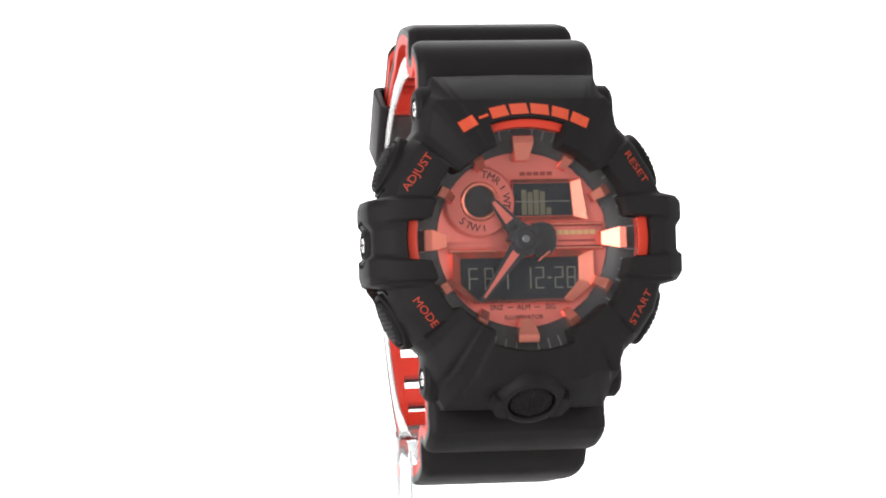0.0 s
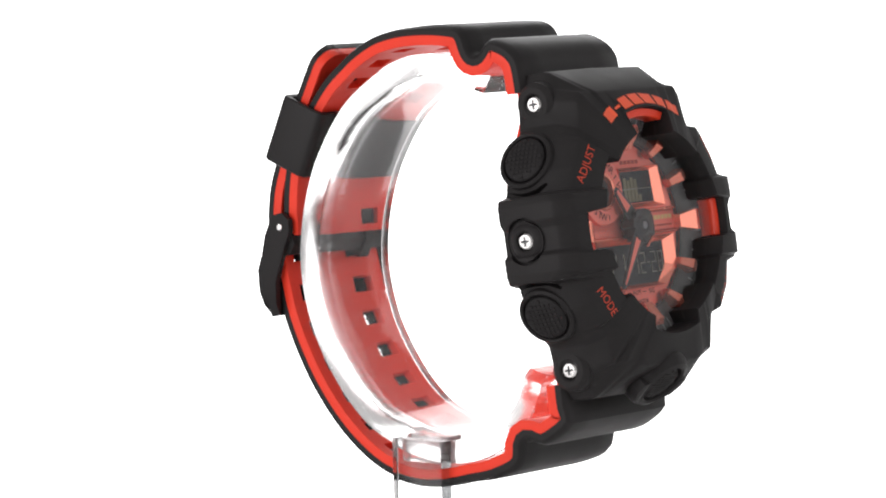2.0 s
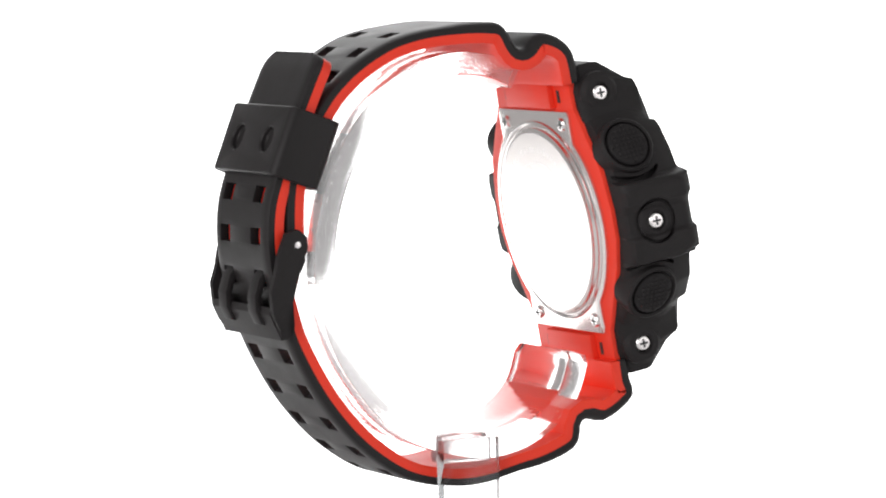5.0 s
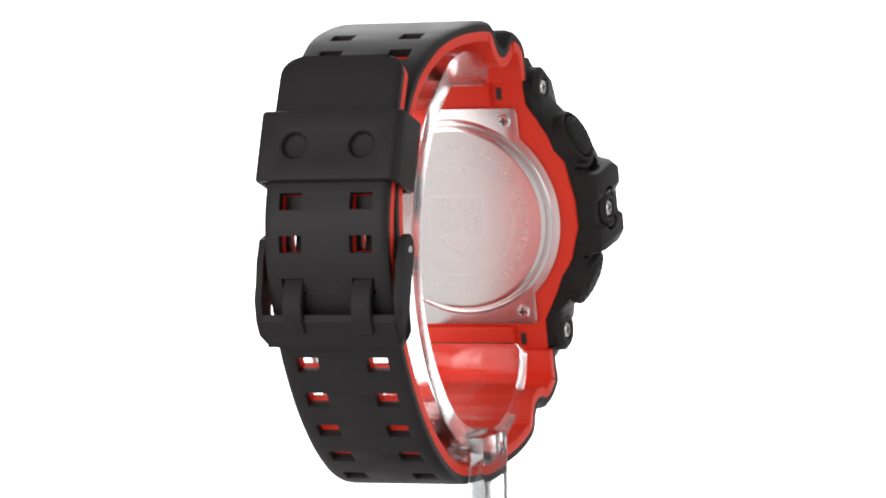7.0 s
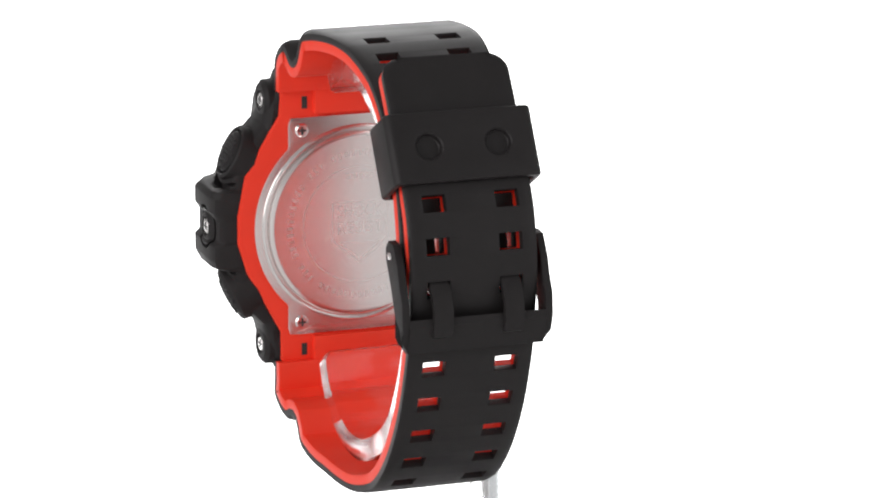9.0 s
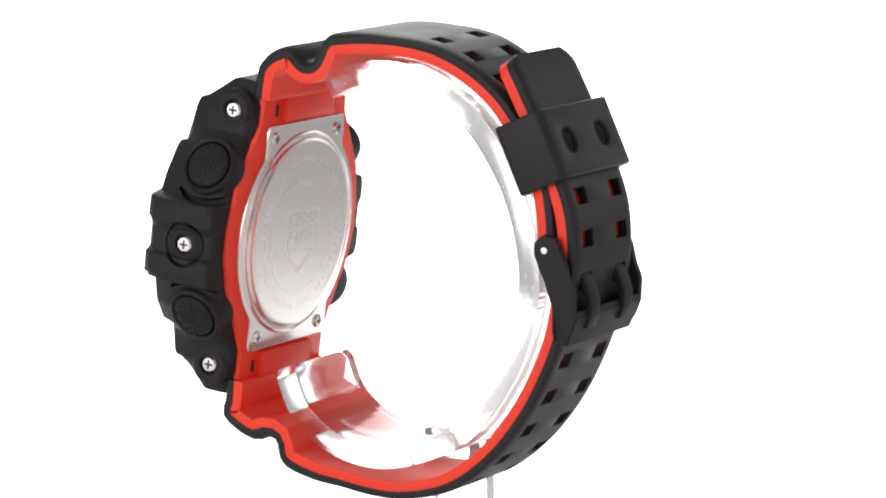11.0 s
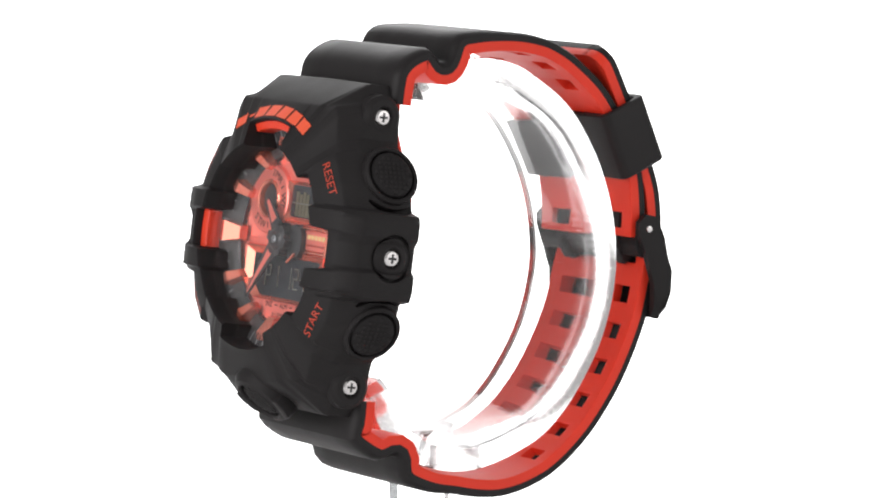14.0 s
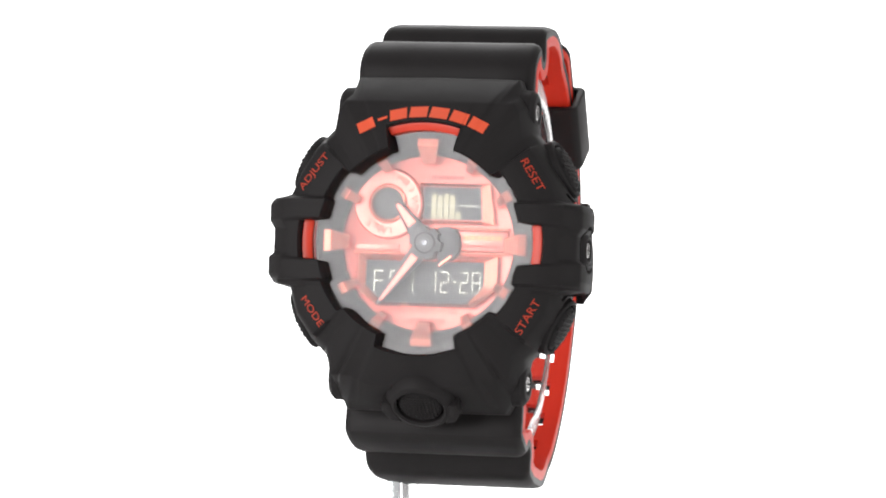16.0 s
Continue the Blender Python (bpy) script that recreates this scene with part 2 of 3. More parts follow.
def strap(name, line, half, holes, label):
    """A strap of two bonded layers with pairs of pierced slots; half(s, total) is its half width."""
    pts, total = spline([(0, y, z) for y, z in line], 700)
    mid = Vector((0, 40, 0))

    def at(s):
        f = min(max(s / total * 699, 0), 698.999)
        return pts[int(f)].lerp(pts[int(f) + 1], f - int(f))

    def inward(s):
        d = at(min(total, s + 0.9)) - at(max(0, s - 0.9))
        n = Vector((0, -d.z, d.y)).normalized()
        return n

    turn = 1 if inward(total * 0.4).dot(mid - at(total * 0.4)) > 0 else -1
    for layer, d0, d1, mat, grow in (("strap_outer_layer", 0.0, 1.15, BLACK_SOFT, 0.0), ("strap_lining", 1.15, 2.85, RED, 0.08)):
        reach = 1.45 + grow
        cuts = sorted({round(total * k / 110, 3) for k in range(111)} | {round(total - 0.25 * k, 3) for k in range(15)} | {round(h + e, 3) for h in holes for e in (-reach, reach)})
        cuts = [c for i, c in enumerate(cuts) if i == 0 or c - cuts[i - 1] > 0.12 or any(abs(c - h - e) < 0.01 for h in holes for e in (-reach, reach))]
        bm = bmesh.new()
        grid = []
        for s in cuts:
            h = half(s, total)
            p, n = at(s), inward(s) * turn
            xs = [-h, 0.5 - h, 1.5 - h, -HOLE_OUT - grow, grow - HOLE_IN, HOLE_IN - grow, HOLE_OUT + grow, h - 1.5, h - 0.5, h]
            xs = [max(-h + 0.1 * i, min(h - 0.1 * (9 - i), x)) for i, x in enumerate(xs)]
            dome = (0.95 - 0.55 * min(1, max(0, (s - 24) / 10))) if d0 == 0 else 0.0
            rise = [0, 0.62, 1, 1, 1, 1, 1, 1, 0.62, 0]
            grid.append([[bm.verts.new((x, *(p + n * (d - (dome * rise[i] if k == 0 else 0))).yz)) for i, x in enumerate(xs)] for k, d in enumerate((d0, d1))])

        def solid(i, j):
            if not (0 <= i < len(cuts) - 1 and 0 <= j < 9):
                return False
            m = (cuts[i] + cuts[i + 1]) / 2
            return not (j in (3, 5) and any(abs(m - h) < reach for h in holes))

        for i in range(len(cuts) - 1):
            for j in range(9):
                if not solid(i, j):
                    continue
                for k in (0, 1):
                    bm.faces.new((grid[i][k][j], grid[i][k][j + 1], grid[i + 1][k][j + 1], grid[i + 1][k][j]))
                for di, dj, e in ((-1, 0, ((0, 0), (0, 1))), (1, 0, ((1, 0), (1, 1))), (0, -1, ((0, 0), (1, 0))), (0, 1, ((0, 1), (1, 1)))):
                    if not solid(i + di, j + dj):
                        (a, b), (c, d) = e
                        bm.faces.new((grid[i + a][0][j + b], grid[i + c][0][j + d], grid[i + c][1][j + d], grid[i + a][1][j + b]))
        part(layer, bm, mat, watch, label if layer == "strap_outer_layer" else "bright red strap lining", bevel=0.28)


def arc_of(line, y, z):
    """How far along a line (depth, height) the place nearest to y, z lies."""
    pts, total = spline([(0, a, b) for a, b in line], 700)
    return total * min(range(700), key=lambda k: (pts[k].y - y) ** 2 + (pts[k].z - z) ** 2) / 699


def half_top(s, total):
    return 15.2 - 1.2 * min(1, max(0, (s - 10) / 16)) - 2.6 * min(1, max(0, (s - 26) / 26))


def half_low(s, total):
    tip = max(0.0, (s - (total - 3.4)) / 3.4)
    return 15.2 - 1.2 * min(1, max(0, (s - 10) / 16)) - 2.8 * min(1, max(0, (s - 26) / 26)) - 3.2 * (1 - math.sqrt(max(0, 1 - tip * tip)))


first = arc_of(TOP_LINE, 40.3, 39.0)
strap("strap", TOP_LINE, half_top, [first, first + 6.6, first + 13.2, arc_of(TOP_LINE, 67.6, 9.8)], "matte black upper strap with paired slots")
first = arc_of(LOW_LINE, 69.3, -10.9)
strap("strap", LOW_LINE, half_low, [first + 0.4 + 7.2 * k for k in range(-4, 5)], "matte black lower strap with paired slots")


# keeper loop round both straps
def keeper():
    a, b = Vector((0, 63.2, 31.95)), Vector((0, 69.6, 21.35))
    c = Vector((0, 54.9, 27.1))
    along, deep = (b - a), (c - a)
    la, ld = along.length, deep.length
    along.normalize()
    deep.normalize()
    bm = bmesh.new()
    # sleeve section in (x, depth), outer then inner
    def loop(w, d0, d1, r):
        pts = []
        for cx, cd, a0 in ((-1, d0 + r, 180), (1, d0 + r, 270), (1, d1 - r, 0), (-1, d1 - r, 90)):
            pts += [(cx * (w - r) + r * math.cos(radians(a0 + 22.5 * k)), cd + r * math.sin(radians(a0 + 22.5 * k))) for k in range(5)]
        return pts[4:] + pts[:4]
    outer, inner = loop(13.1, 0, ld, 1.5), loop(11.7, 1.5, ld - 1.3, 0.5)
    n = len(outer)

    def put(x, d, s):
        return bm.verts.new((x, *(a + deep * d + along * s).yz))
    o0, o1 = [put(x, d, 0) for x, d in outer], [put(x, d, la) for x, d in outer]
    i0, i1 = [put(x, d, 0.0) for x, d in inner], [put(x, d, la) for x, d in inner]
    for k in range(n):
        j = (k + 1) % n
        if k:
            bm.faces.new((o0[k], o0[j], o1[j], o1[k]))
        bm.faces.new((i0[j], i0[k], i1[k], i1[j]))
        bm.faces.new((o0[j], o0[k], i0[k], i0[j]))
        bm.faces.new((o1[k], o1[j], i1[j], i1[k]))
    # outer face with two round wells
    wells = []
    mid = la * 0.50
    for cx in (-6.15, 6.15):
        rim = [put(cx + 2.25 * math.cos(t), 0, mid + 2.25 * math.sin(t)) for t in np.linspace(0, 2 * math.pi, 24, endpoint=False)]
        low = [put(cx + 2.15 * math.cos(t), 1.15, mid + 2.15 * math.sin(t)) for t in np.linspace(0, 2 * math.pi, 24, endpoint=False)]
        for k in range(24):
            bm.faces.new((rim[k], rim[(k + 1) % 24], low[(k + 1) % 24], low[k]))
        bm.faces.new(low)
        wells.append(rim)
    e = [bm.edges.get((o0[0], o0[1])), bm.edges.get((o0[1], o1[1])) , bm.edges.get((o1[0], o1[1])), bm.edges.get((o0[0], o1[0]))]
    for rim in wells:
        e += [bm.edges.get((rim[k], rim[(k + 1) % 24])) for k in range(24)]
    bmesh.ops.triangle_fill(bm, edges=e, use_beauty=True, use_dissolve=False)
    return part("keeper_loop", bm, BLACK_SOFT, watch, "matte black resin strap keeper with two round wells", bevel=0.62, segments=3)


keeper()


# buckle with two prongs
def buckle():
    arm = [(69.0, 10.9), (66.6, 11.1), (65.3, 9.6), (65.5, 7.6), (67.8, 3.7), (70.0, -0.9), (70.5, -4.6), (70.6, -5.8), (70.9, -6.7), (72.0, -7.1), (72.8, -6.5), (73.3, -4.8), (74.0, -2.2), (73.7, 1.7), (72.3, 4.4), (71.2, 7.4)]
    bm = joined(prism_x(arm, -13.4, -12.1), prism_x(arm, 12.1, 13.4), prism_x([(72.2, -7.0), (72.9, -7.0), (74.2, -2.2), (73.8, -1.0), (72.6, -1.4)], -12.15, 12.15))
    for v in bm.verts:
        if abs(v.co.x) > 13 and v.co.z < -5.5:
            v.co.x -= math.copysign(1.15 if v.co.z < -6.2 else 0.35, v.co.x)
    body = part("buckle", bm, BLACK, watch, "black coated double-prong buckle", bevel=0.55, segments=3)
    for x in (-6.3, 6.3):
        line = [(69.4, 7.6), (71.2, 5.4), (73.2, 3.6), (74.6, 0.8), (74.9, -1.8), (74.3, -4.2), (73.3, -4.6), (73.7, -2.0), (73.4, 0.3), (72.2, 2.6), (70.4, 4.4), (68.6, 6.6)]
        part("prong", prism_x(line, x - 1.75, x + 1.75), BLACK, body, bevel=0.3)
    for side in (-1, 1):
        part("pin", moved(lathe([(0, -0.25), (0.55, -0.2), (0.65, 0.0), (0.65, 1.5), (0, 1.5)], 20), aim(side * 13.45, 67.4, 8.6, (side, 0, 0))), STEEL, body, "bright steel pin end")
    part("crossbar", prism_x([(66.0, 7.2), (65.7, 5.4), (66.9, 3.6), (68.6, 3.4), (68.9, 6.6), (67.6, 7.6)], -12.1, 12.1), BLACK, body, bevel=0.3)
    for x in (-6.4, 6.4):
        part("prong_hinge", prism_x([(64.9, 11.4), (66.4, 11.5), (68.2, 6.6), (69.4, 3.4), (67.6, 1.8), (65.2, 5.2)], x - 1.2, x + 1.2), BLACK, body, bevel=0.25)


buckle()

# ---- case
M_LINE = [(0, 28.0), (13.8, 27.8), (14.7, 25.4), (16.3, 23.2), (17.1, 18.6), (19.8, 15.6), (22.5, 11.2), (24.0, 7.4), (26.3, 7.0), (26.75, 5.6), (26.75, 3.0), (25.9, 1.7), (25.9, -2.3), (26.75, -3.0),
          (26.75, -5.8), (26.3, -7.4), (23.6, -8.0), (22.3, -12.6), (19.5, -16.4), (17.1, -18.8), (16.2, -23.2), (14.6, -26.0), (13.6, -28.0), (0, -28.1)]



def ray_r(line, a):
    """Distance from the centre to a half outline at a degrees from twelve o'clock."""
    sx, cz = math.sin(radians(a)), math.cos(radians(a))
    best = None
    for (x0, z0), (x1, z1) in zip(line, line[1:]):
        den = (x1 - x0) * cz - (z1 - z0) * sx
        if abs(den) < 1e-9:
            continue
        t = -(x0 * cz - z0 * sx) / den
        if -1e-6 <= t <= 1 + 1e-6:
            r = (x0 + (x1 - x0) * t) * sx + (z0 + (z1 - z0) * t) * cz
            if r > 0:
                best = r if best is None else max(best, r)
    return best


def steps(a, table, ramp=1.6):
    """Piecewise values that change over a short ramp at each given angle."""
    v = table[0][1]
    for start, value in table[1:]:
        w = min(1, max(0, (a - start + ramp / 2) / ramp))
        v += (value - v) * w * w * (3 - 2 * w)
    return v


R_IN = [(0, 19.8), (19, 16.0), (47.5, 17.6), (67, 17.0), (79, 20.6), (101, 17.0), (113, 17.7), (132, 16.5), (158, 18.6)]
Y_IN = [(0, -4.6), (19, -5.9), (47.5, -4.8), (67, -5.5), (79, -4.2), (101, -5.5), (113, -4.6), (132, -5.3), (158, -5.1)]
Y_FO = [(0, -1.9), (25, -1.4), (47.5, -2.8), (67, -3.9), (80, -3.6), (100, -3.9), (113, -2.7), (132, -1.3), (149, -2.7), (157, -3.2)]
Y_SIDE = [(0, 5.4), (40, 2.0), (67, -0.9), (113, 2.0), (140, 4.8)]
ARM = 17.4


def warped(a, r):
    """The arms of the side guards run straight out: angle at which a section's point of radius r lies."""
    w = min(1, max(0, (a - 48) / 17)) * min(1, max(0, (132 - a) / 17))
    straight = math.degrees(math.acos(max(-1, min(1, math.cos(radians(a)) * ARM / max(r, ARM)))))
    return a + (straight - a) * w


def bezel_rings(angle):
    """Section of the bezel: (radius, depth, angle) from the window edge over the front to the back."""
    a = angle % 360
    flip = a > 180
    a = 360 - a if flip else a
    ro = ray_r(M_LINE, a)
    for _ in range(3):
        ro = ray_r(M_LINE, warped(a, ro))
    ri, yi, yf, ys = steps(a, R_IN), steps(a, Y_IN), steps(a, Y_FO), steps(a, Y_SIDE, 8)
    top = min(23.4 / max(0.2, math.cos(radians(a))), ro - 1.6)
    visor = min(1, max(0, (a - 151) / 12))
    low = min((22.4 + 1.5 * visor * visor * (3 - 2 * visor)) / max(0.2, -math.cos(radians(a))), ro - 1.6) if a > 95 else ro - 1.6
    rf = steps(a, [(0, top), (44, ro - 1.5), (67, ro - 2.7), (113, ro - 1.5), (134, low)], 6)
    rb, yb = steps(a, [(0, 16.0), (47.5, ri), (132, 16.5)]), steps(a, [(0, -5.3), (47.5, yi), (132, -4.9)])
    rm = max(ri + 0.7, rb + (rf - rb) * 0.45)
    ym = yb + (yf - yb) * steps(a, [(0, 0.30), (47.5, 0.2), (132, 0.25)]) + 0.1 * max(0, ri - 19)
    out = [(ri + 0.1, 1.9), (ri, yi + 0.5), (ri + 0.35, yi), (rm, ym), (rf - 0.4, yf - 0.05), (rf + 0.1, yf + 0.35), (ro - 0.25, ys - 0.5), (ro, ys + 0.4), (ro, 8.6), (ro - 0.5, 10.2), (ro - 1.6, 10.9), (12.5, 10.9)]
    return [(r, y, (360 - warped(a, r)) if flip else warped(a, r)) for r, y in out]


def bezel_depth(x, z):
    """Depth of the bezel's front at x, z."""
    r, a = math.hypot(x, z), math.degrees(math.atan2(abs(x), z))
    lo, hi = 0.0, 180.0
    for _ in range(24):
        mid = (lo + hi) / 2
        lo, hi = (mid, hi) if warped(mid, r) < a else (lo, mid)
    ring = bezel_rings((lo + hi) / 2)[2:9]
    if r <= ring[0][0]:
        return ring[0][1]
    for (r0, y0, _), (r1, y1, _) in zip(ring, ring[1:]):
        if r0 <= r <= r1 and r1 > r0:
            return y0 + (y1 - y0) * (r - r0) / (r1 - r0)
    return ring[-1][1]


def carved(bm, cutter):
    """The first solid less the second."""
    obs = []
    for b in (bm, cutter):
        me = bpy.data.meshes.new("blank")
        b.to_mesh(me)
        b.free()
        obs.append(bpy.data.objects.new("blank", me))
        scene.collection.objects.link(obs[-1])
    md = obs[0].modifiers.new("carve", "BOOLEAN")
    md.operation, md.solver, md.object = "DIFFERENCE", "EXACT", obs[1]
    bpy.context.view_layer.update()
    me = bpy.data.meshes.new_from_object(obs[0].evaluated_get(bpy.context.evaluated_depsgraph_get()))
    out = bmesh.new()
    out.from_mesh(me)
    for ob in obs:
        bpy.data.objects.remove(ob)
    bpy.data.meshes.remove(me)
    return out


def arc_block(c, e1, e2, n, r0, r1, h0, h1, span, closed=False):
    """A block bent round the axis n through c, from radius r0 to r1, span degrees to each side of e1."""
    bm = bmesh.new()
    c, e1, e2, n = (Vector(v) for v in (c, e1, e2, n))
    count = 32 if closed else 14
    rows = []
    for k in range(count + (0 if closed else 1)):
        a = radians(-span + 2 * span * k / count)
        u = e1 * math.cos(a) + e2 * math.sin(a)
        thin = 0.0 if closed else 0.45 * (a / radians(span)) ** 2
        rows.append([bm.verts.new(c + u * r + n * h) for r, h in ((r0 + thin, h0), (r1 - thin, h0), (r1 - thin, h1), (r0 + thin, h1))])
    pairs = list(zip(rows, rows[1:])) + ([(rows[-1], rows[0])] if closed else [])
    for p, q in pairs:
        for i in range(4):
            bm.faces.new((p[i], p[(i + 1) % 4], q[(i + 1) % 4], q[i]))
    if not closed:
        bm.faces.new(rows[0])
        bm.faces.new(rows[-1][::-1])
    bmesh.ops.recalc_face_normals(bm, faces=bm.faces)
    return bm


def grooves():
    """Crescents beside the pushers and a ring round each middle screw."""
    blocks = []
    for sx in (-1, 1):
        for sz in (-1, 1):
            n = Vector((sx * 0.90, -0.05, sz * 0.43)).normalized()
            e1 = Vector((sx * 0.43, 0, -sz * 0.90)).normalized()
            blocks.append(arc_block((sx * 21.9, 6.2, sz * 13.2), e1, n.cross(e1), n, 5.75, 7.15, -1.9, 4.5, 46))
        blocks.append(arc_block((sx * 26.3, 5.3, -0.3), (0, 1, 0), (0, 0, 1), (sx, 0, 0), 3.35, 4.0, -0.75, 2.0, 180, True))
    return joined(*blocks)


def bezel():
    bm = bmesh.new()
    rows = []
    for k in range(600):
        a = k * 0.6
        rows.append([bm.verts.new((r * math.sin(radians(w)), y, r * math.cos(radians(w)))) for r, y, w in bezel_rings(a)])
    for k in range(600):
        p, q = rows[k], rows[(k + 1) % 600]
        for i in range(len(p)):
            j = (i + 1) % len(p)
            bm.faces.new((p[i], p[j], q[j], q[i]))
    bmesh.ops.recalc_face_normals(bm, faces=bm.faces)
    bm = carved(bm, grooves())
    return part("bezel", bm, BLACK, watch, "matte black shock-resistant resin bezel", smooth=40)


body = bezel()


# pushers in their collars, side screws, front light button
def screw_head(radius):
    bm = lathe([(0, -0.35), (radius * 0.8, -0.3), (radius, -0.05), (radius, 0.6), (0, 0.6)], 28)
    return bm


def cross_slot_shade(radius):
    # raised dark bars in place of the shade in a screw's cross
    return joined(box(-radius * 0.6, radius * 0.6, -0.37, -0.2, -radius * 0.14, radius * 0.14), box(-radius * 0.14, radius * 0.14, -0.375, -0.2, -radius * 0.6, radius * 0.6))


def studs(radius, pitch, depth):
    """Small square studs over a disc, whose front lies at depth(r)."""
    bm = bmesh.new()
    n = int(radius / pitch)
    for i in range(-n, n + 1):
        for j in range(-n, n + 1):
            x, z = i * pitch, j * pitch
            r = math.hypot(x, z)
            if r > radius:
                continue
            y = depth(r)
            a = [bm.verts.new((x + dx * pitch * 0.42, y + 0.1, z + dz * pitch * 0.42)) for dx, dz in ((-1, -1), (1, -1), (1, 1), (-1, 1))]
            b = [bm.verts.new((x + dx * pitch * 0.28, y - 0.16, z + dz * pitch * 0.28)) for dx, dz in ((-1, -1), (1, -1), (1, 1), (-1, 1))]
            bm.faces.new(b)
            for k in range(4):
                bm.faces.new((a[k], a[(k + 1) % 4], b[(k + 1) % 4], b[k]))
    return bm


for sx in (-1, 1):
    for sz in (1, -1):
        m = aim(sx * 21.9, 6.2, sz * 13.2, (sx * 0.90, -0.05, sz * 0.43))
        part("collar", moved(lathe([(4.15, 0.4), (4.3, -0.3), (4.65, -0.5), (5.05, -0.15), (5.25, 1.0), (5.3, 4.0), (4.1, 4.0)], 48), m), BLACK, body)
        pusher = part("pusher", moved(lathe([(0, -1.0), (2.4, -0.95), (3.4, -0.78), (3.85, -0.4), (4.0, 0.2), (4.0, 3.0), (0, 3.0)], 48), m), KNURL, watch, "round black pusher with fine chequered face")
        part("grip_studs", moved(studs(3.35, 0.82, lambda r: -1.0 + 0.018 * r * r), m), BLACK, pusher, smooth=10)
    for x, y, z, r in ((16.7, 6.8, 22.5, 3.7), (26.25, 5.3, -0.3, 3.2), (16.75, 6.8, -22.7, 3.7)):
        m = aim(sx * (x + (0.2 if abs(z) < 5 else 0)), y, z, (sx, 0, 0))
        deep = 3.0 if abs(z) > 5 else 0.6
        part("screw_boss", moved(lathe([(1.6, 0.9), (1.72, 0.0), (2.0, -0.2), (r - 0.8, -0.1), (r, 0.6), (r + 0.2, deep + 1), (1.6, deep + 1)], 36), m), BLACK, body)
        sc = part("side_screw", moved(screw_head(1.42), m @ Matrix.Translation((0, 0.24, 0))), STEEL, watch, "bright steel cross-head screw")
        part("cross_slot_shade", moved(cross_slot_shade(1.3), m @ Matrix.Translation((0, 0.24, 0))), SLOT_SHADE, sc)

m = aim(0.2, 0.1, -27.0, (0, -0.60, -0.80))
part("light_button_collar", moved(lathe([(3.95, 0.5), (4.05, -0.5), (4.4, -0.8), (5.2, -0.5), (5.9, 0.6), (6.1, 2.6), (3.9, 2.6)], 56), m), BLACK, body)
for sx in (-1, 1):
    ear = [(sx * 3.7, -3.9), (sx * 5.6, -3.3), (sx * 6.7, -1.2), (sx * 6.5, 0.9), (sx * 5.0, 1.2), (sx * 4.5, -1.4)]
    part("button_guard", moved(prism(ear, -0.75, 2.0), m), BLACK, body, bevel=0.35)
button = part("light_button", moved(lathe([(0, -0.55), (2.6, -0.5), (3.5, -0.25), (3.8, 0.15), (3.8, 2.2), (0, 2.2)], 48), m), KNURL, watch, "round black light button with studded face")
part("grip_studs", moved(studs(3.1, 0.62, lambda r: -0.55 + 0.02 * r * r), m), BLACK, button, smooth=10)

# red accent bars let into the bezel
for a, wide, r0, r1 in ((0, 18.2, 18.45, 19.75), (90, 9.6, 18.8, 20.4), (270, 9.6, 18.8, 20.4)):
    bm = bmesh.new()
    n = 16
    rows = []
    for k in range(n + 1):
        t = radians(a - wide + 2 * wide * k / n)
        rows.append([bm.verts.new((r * math.sin(t), y, r * math.cos(t))) for r, y in ((r0, 0.5), (r0, -2.7 if a else -3.3), (r1, -2.9 if a else -3.6), (r1, 0.5))])
    for p, q in zip(rows, rows[1:]):
        for i in range(4):
            bm.faces.new((p[i], p[(i + 1) % 4], q[(i + 1) % 4], q[i]))
    bm.faces.new(rows[0])
    bm.faces.new(rows[-1][::-1])
    part("accent_bar", bm, RED_GLOSS, watch, "glossy red accent bar in the bezel", bevel=0.15)


# printed words and plain maker's marks on the bezel
def printed(bm, name, mat, label="", lift=0.10):
    for _ in range(2):
        bmesh.ops.subdivide_edges(bm, edges=[e for e in bm.edges if e.calc_length() > 0.5], cuts=1)
        bmesh.ops.triangulate(bm, faces=bm.faces)
    for v in bm.verts:
        v.co.y = bezel_depth(v.co.x, v.co.z) - lift
    return part(name, bm, mat, body, label)


def word(text, x, z, turn, size, wide):
    bm = letters(text, size)
    now = max(v.co.x for v in bm.verts) - min(v.co.x for v in bm.verts)
    moved(bm, Matrix.Diagonal((wide / now, 1, 1, 1)))
    return printed(turn_z(bm, turn, x, z), "printed_word", WORD_INK, "red printed word " + text)


word("ADJUST", -18.6, 11.2, -53, 1.25, 7.3)
word("RESET", 18.5, 11.5, 57, 1.25, 5.9)
word("MODE", -18.0, -12.0, 54, 1.25, 5.6)
word("START", 18.6, -11.9, -60, 1.25, 6.3)

for k, (wide, high) in enumerate(((2.9, 1.9), (1.7, 0.45), (2.9, 1.9), (3.0, 1.9), (3.1, 1.9), (2.9, 1.9), (3.0, 1.9))):
    a = (-27.5, -19.6, -12.2, -3.0, 6.4, 15.8, 25.0)[k]
    bm = plate(-wide / 2, wide / 2, -high / 2, high / 2)
    bmesh.ops.subdivide_edges(bm, edges=bm.edges, cuts=3, use_grid_fill=True)
    printed(moved(bm, Matrix.Rotation(radians(a), 4, "Y") @ Matrix.Translation((0, 0, 21.5))), "maker_mark", RED_INK, "red plain mark on the bezel")

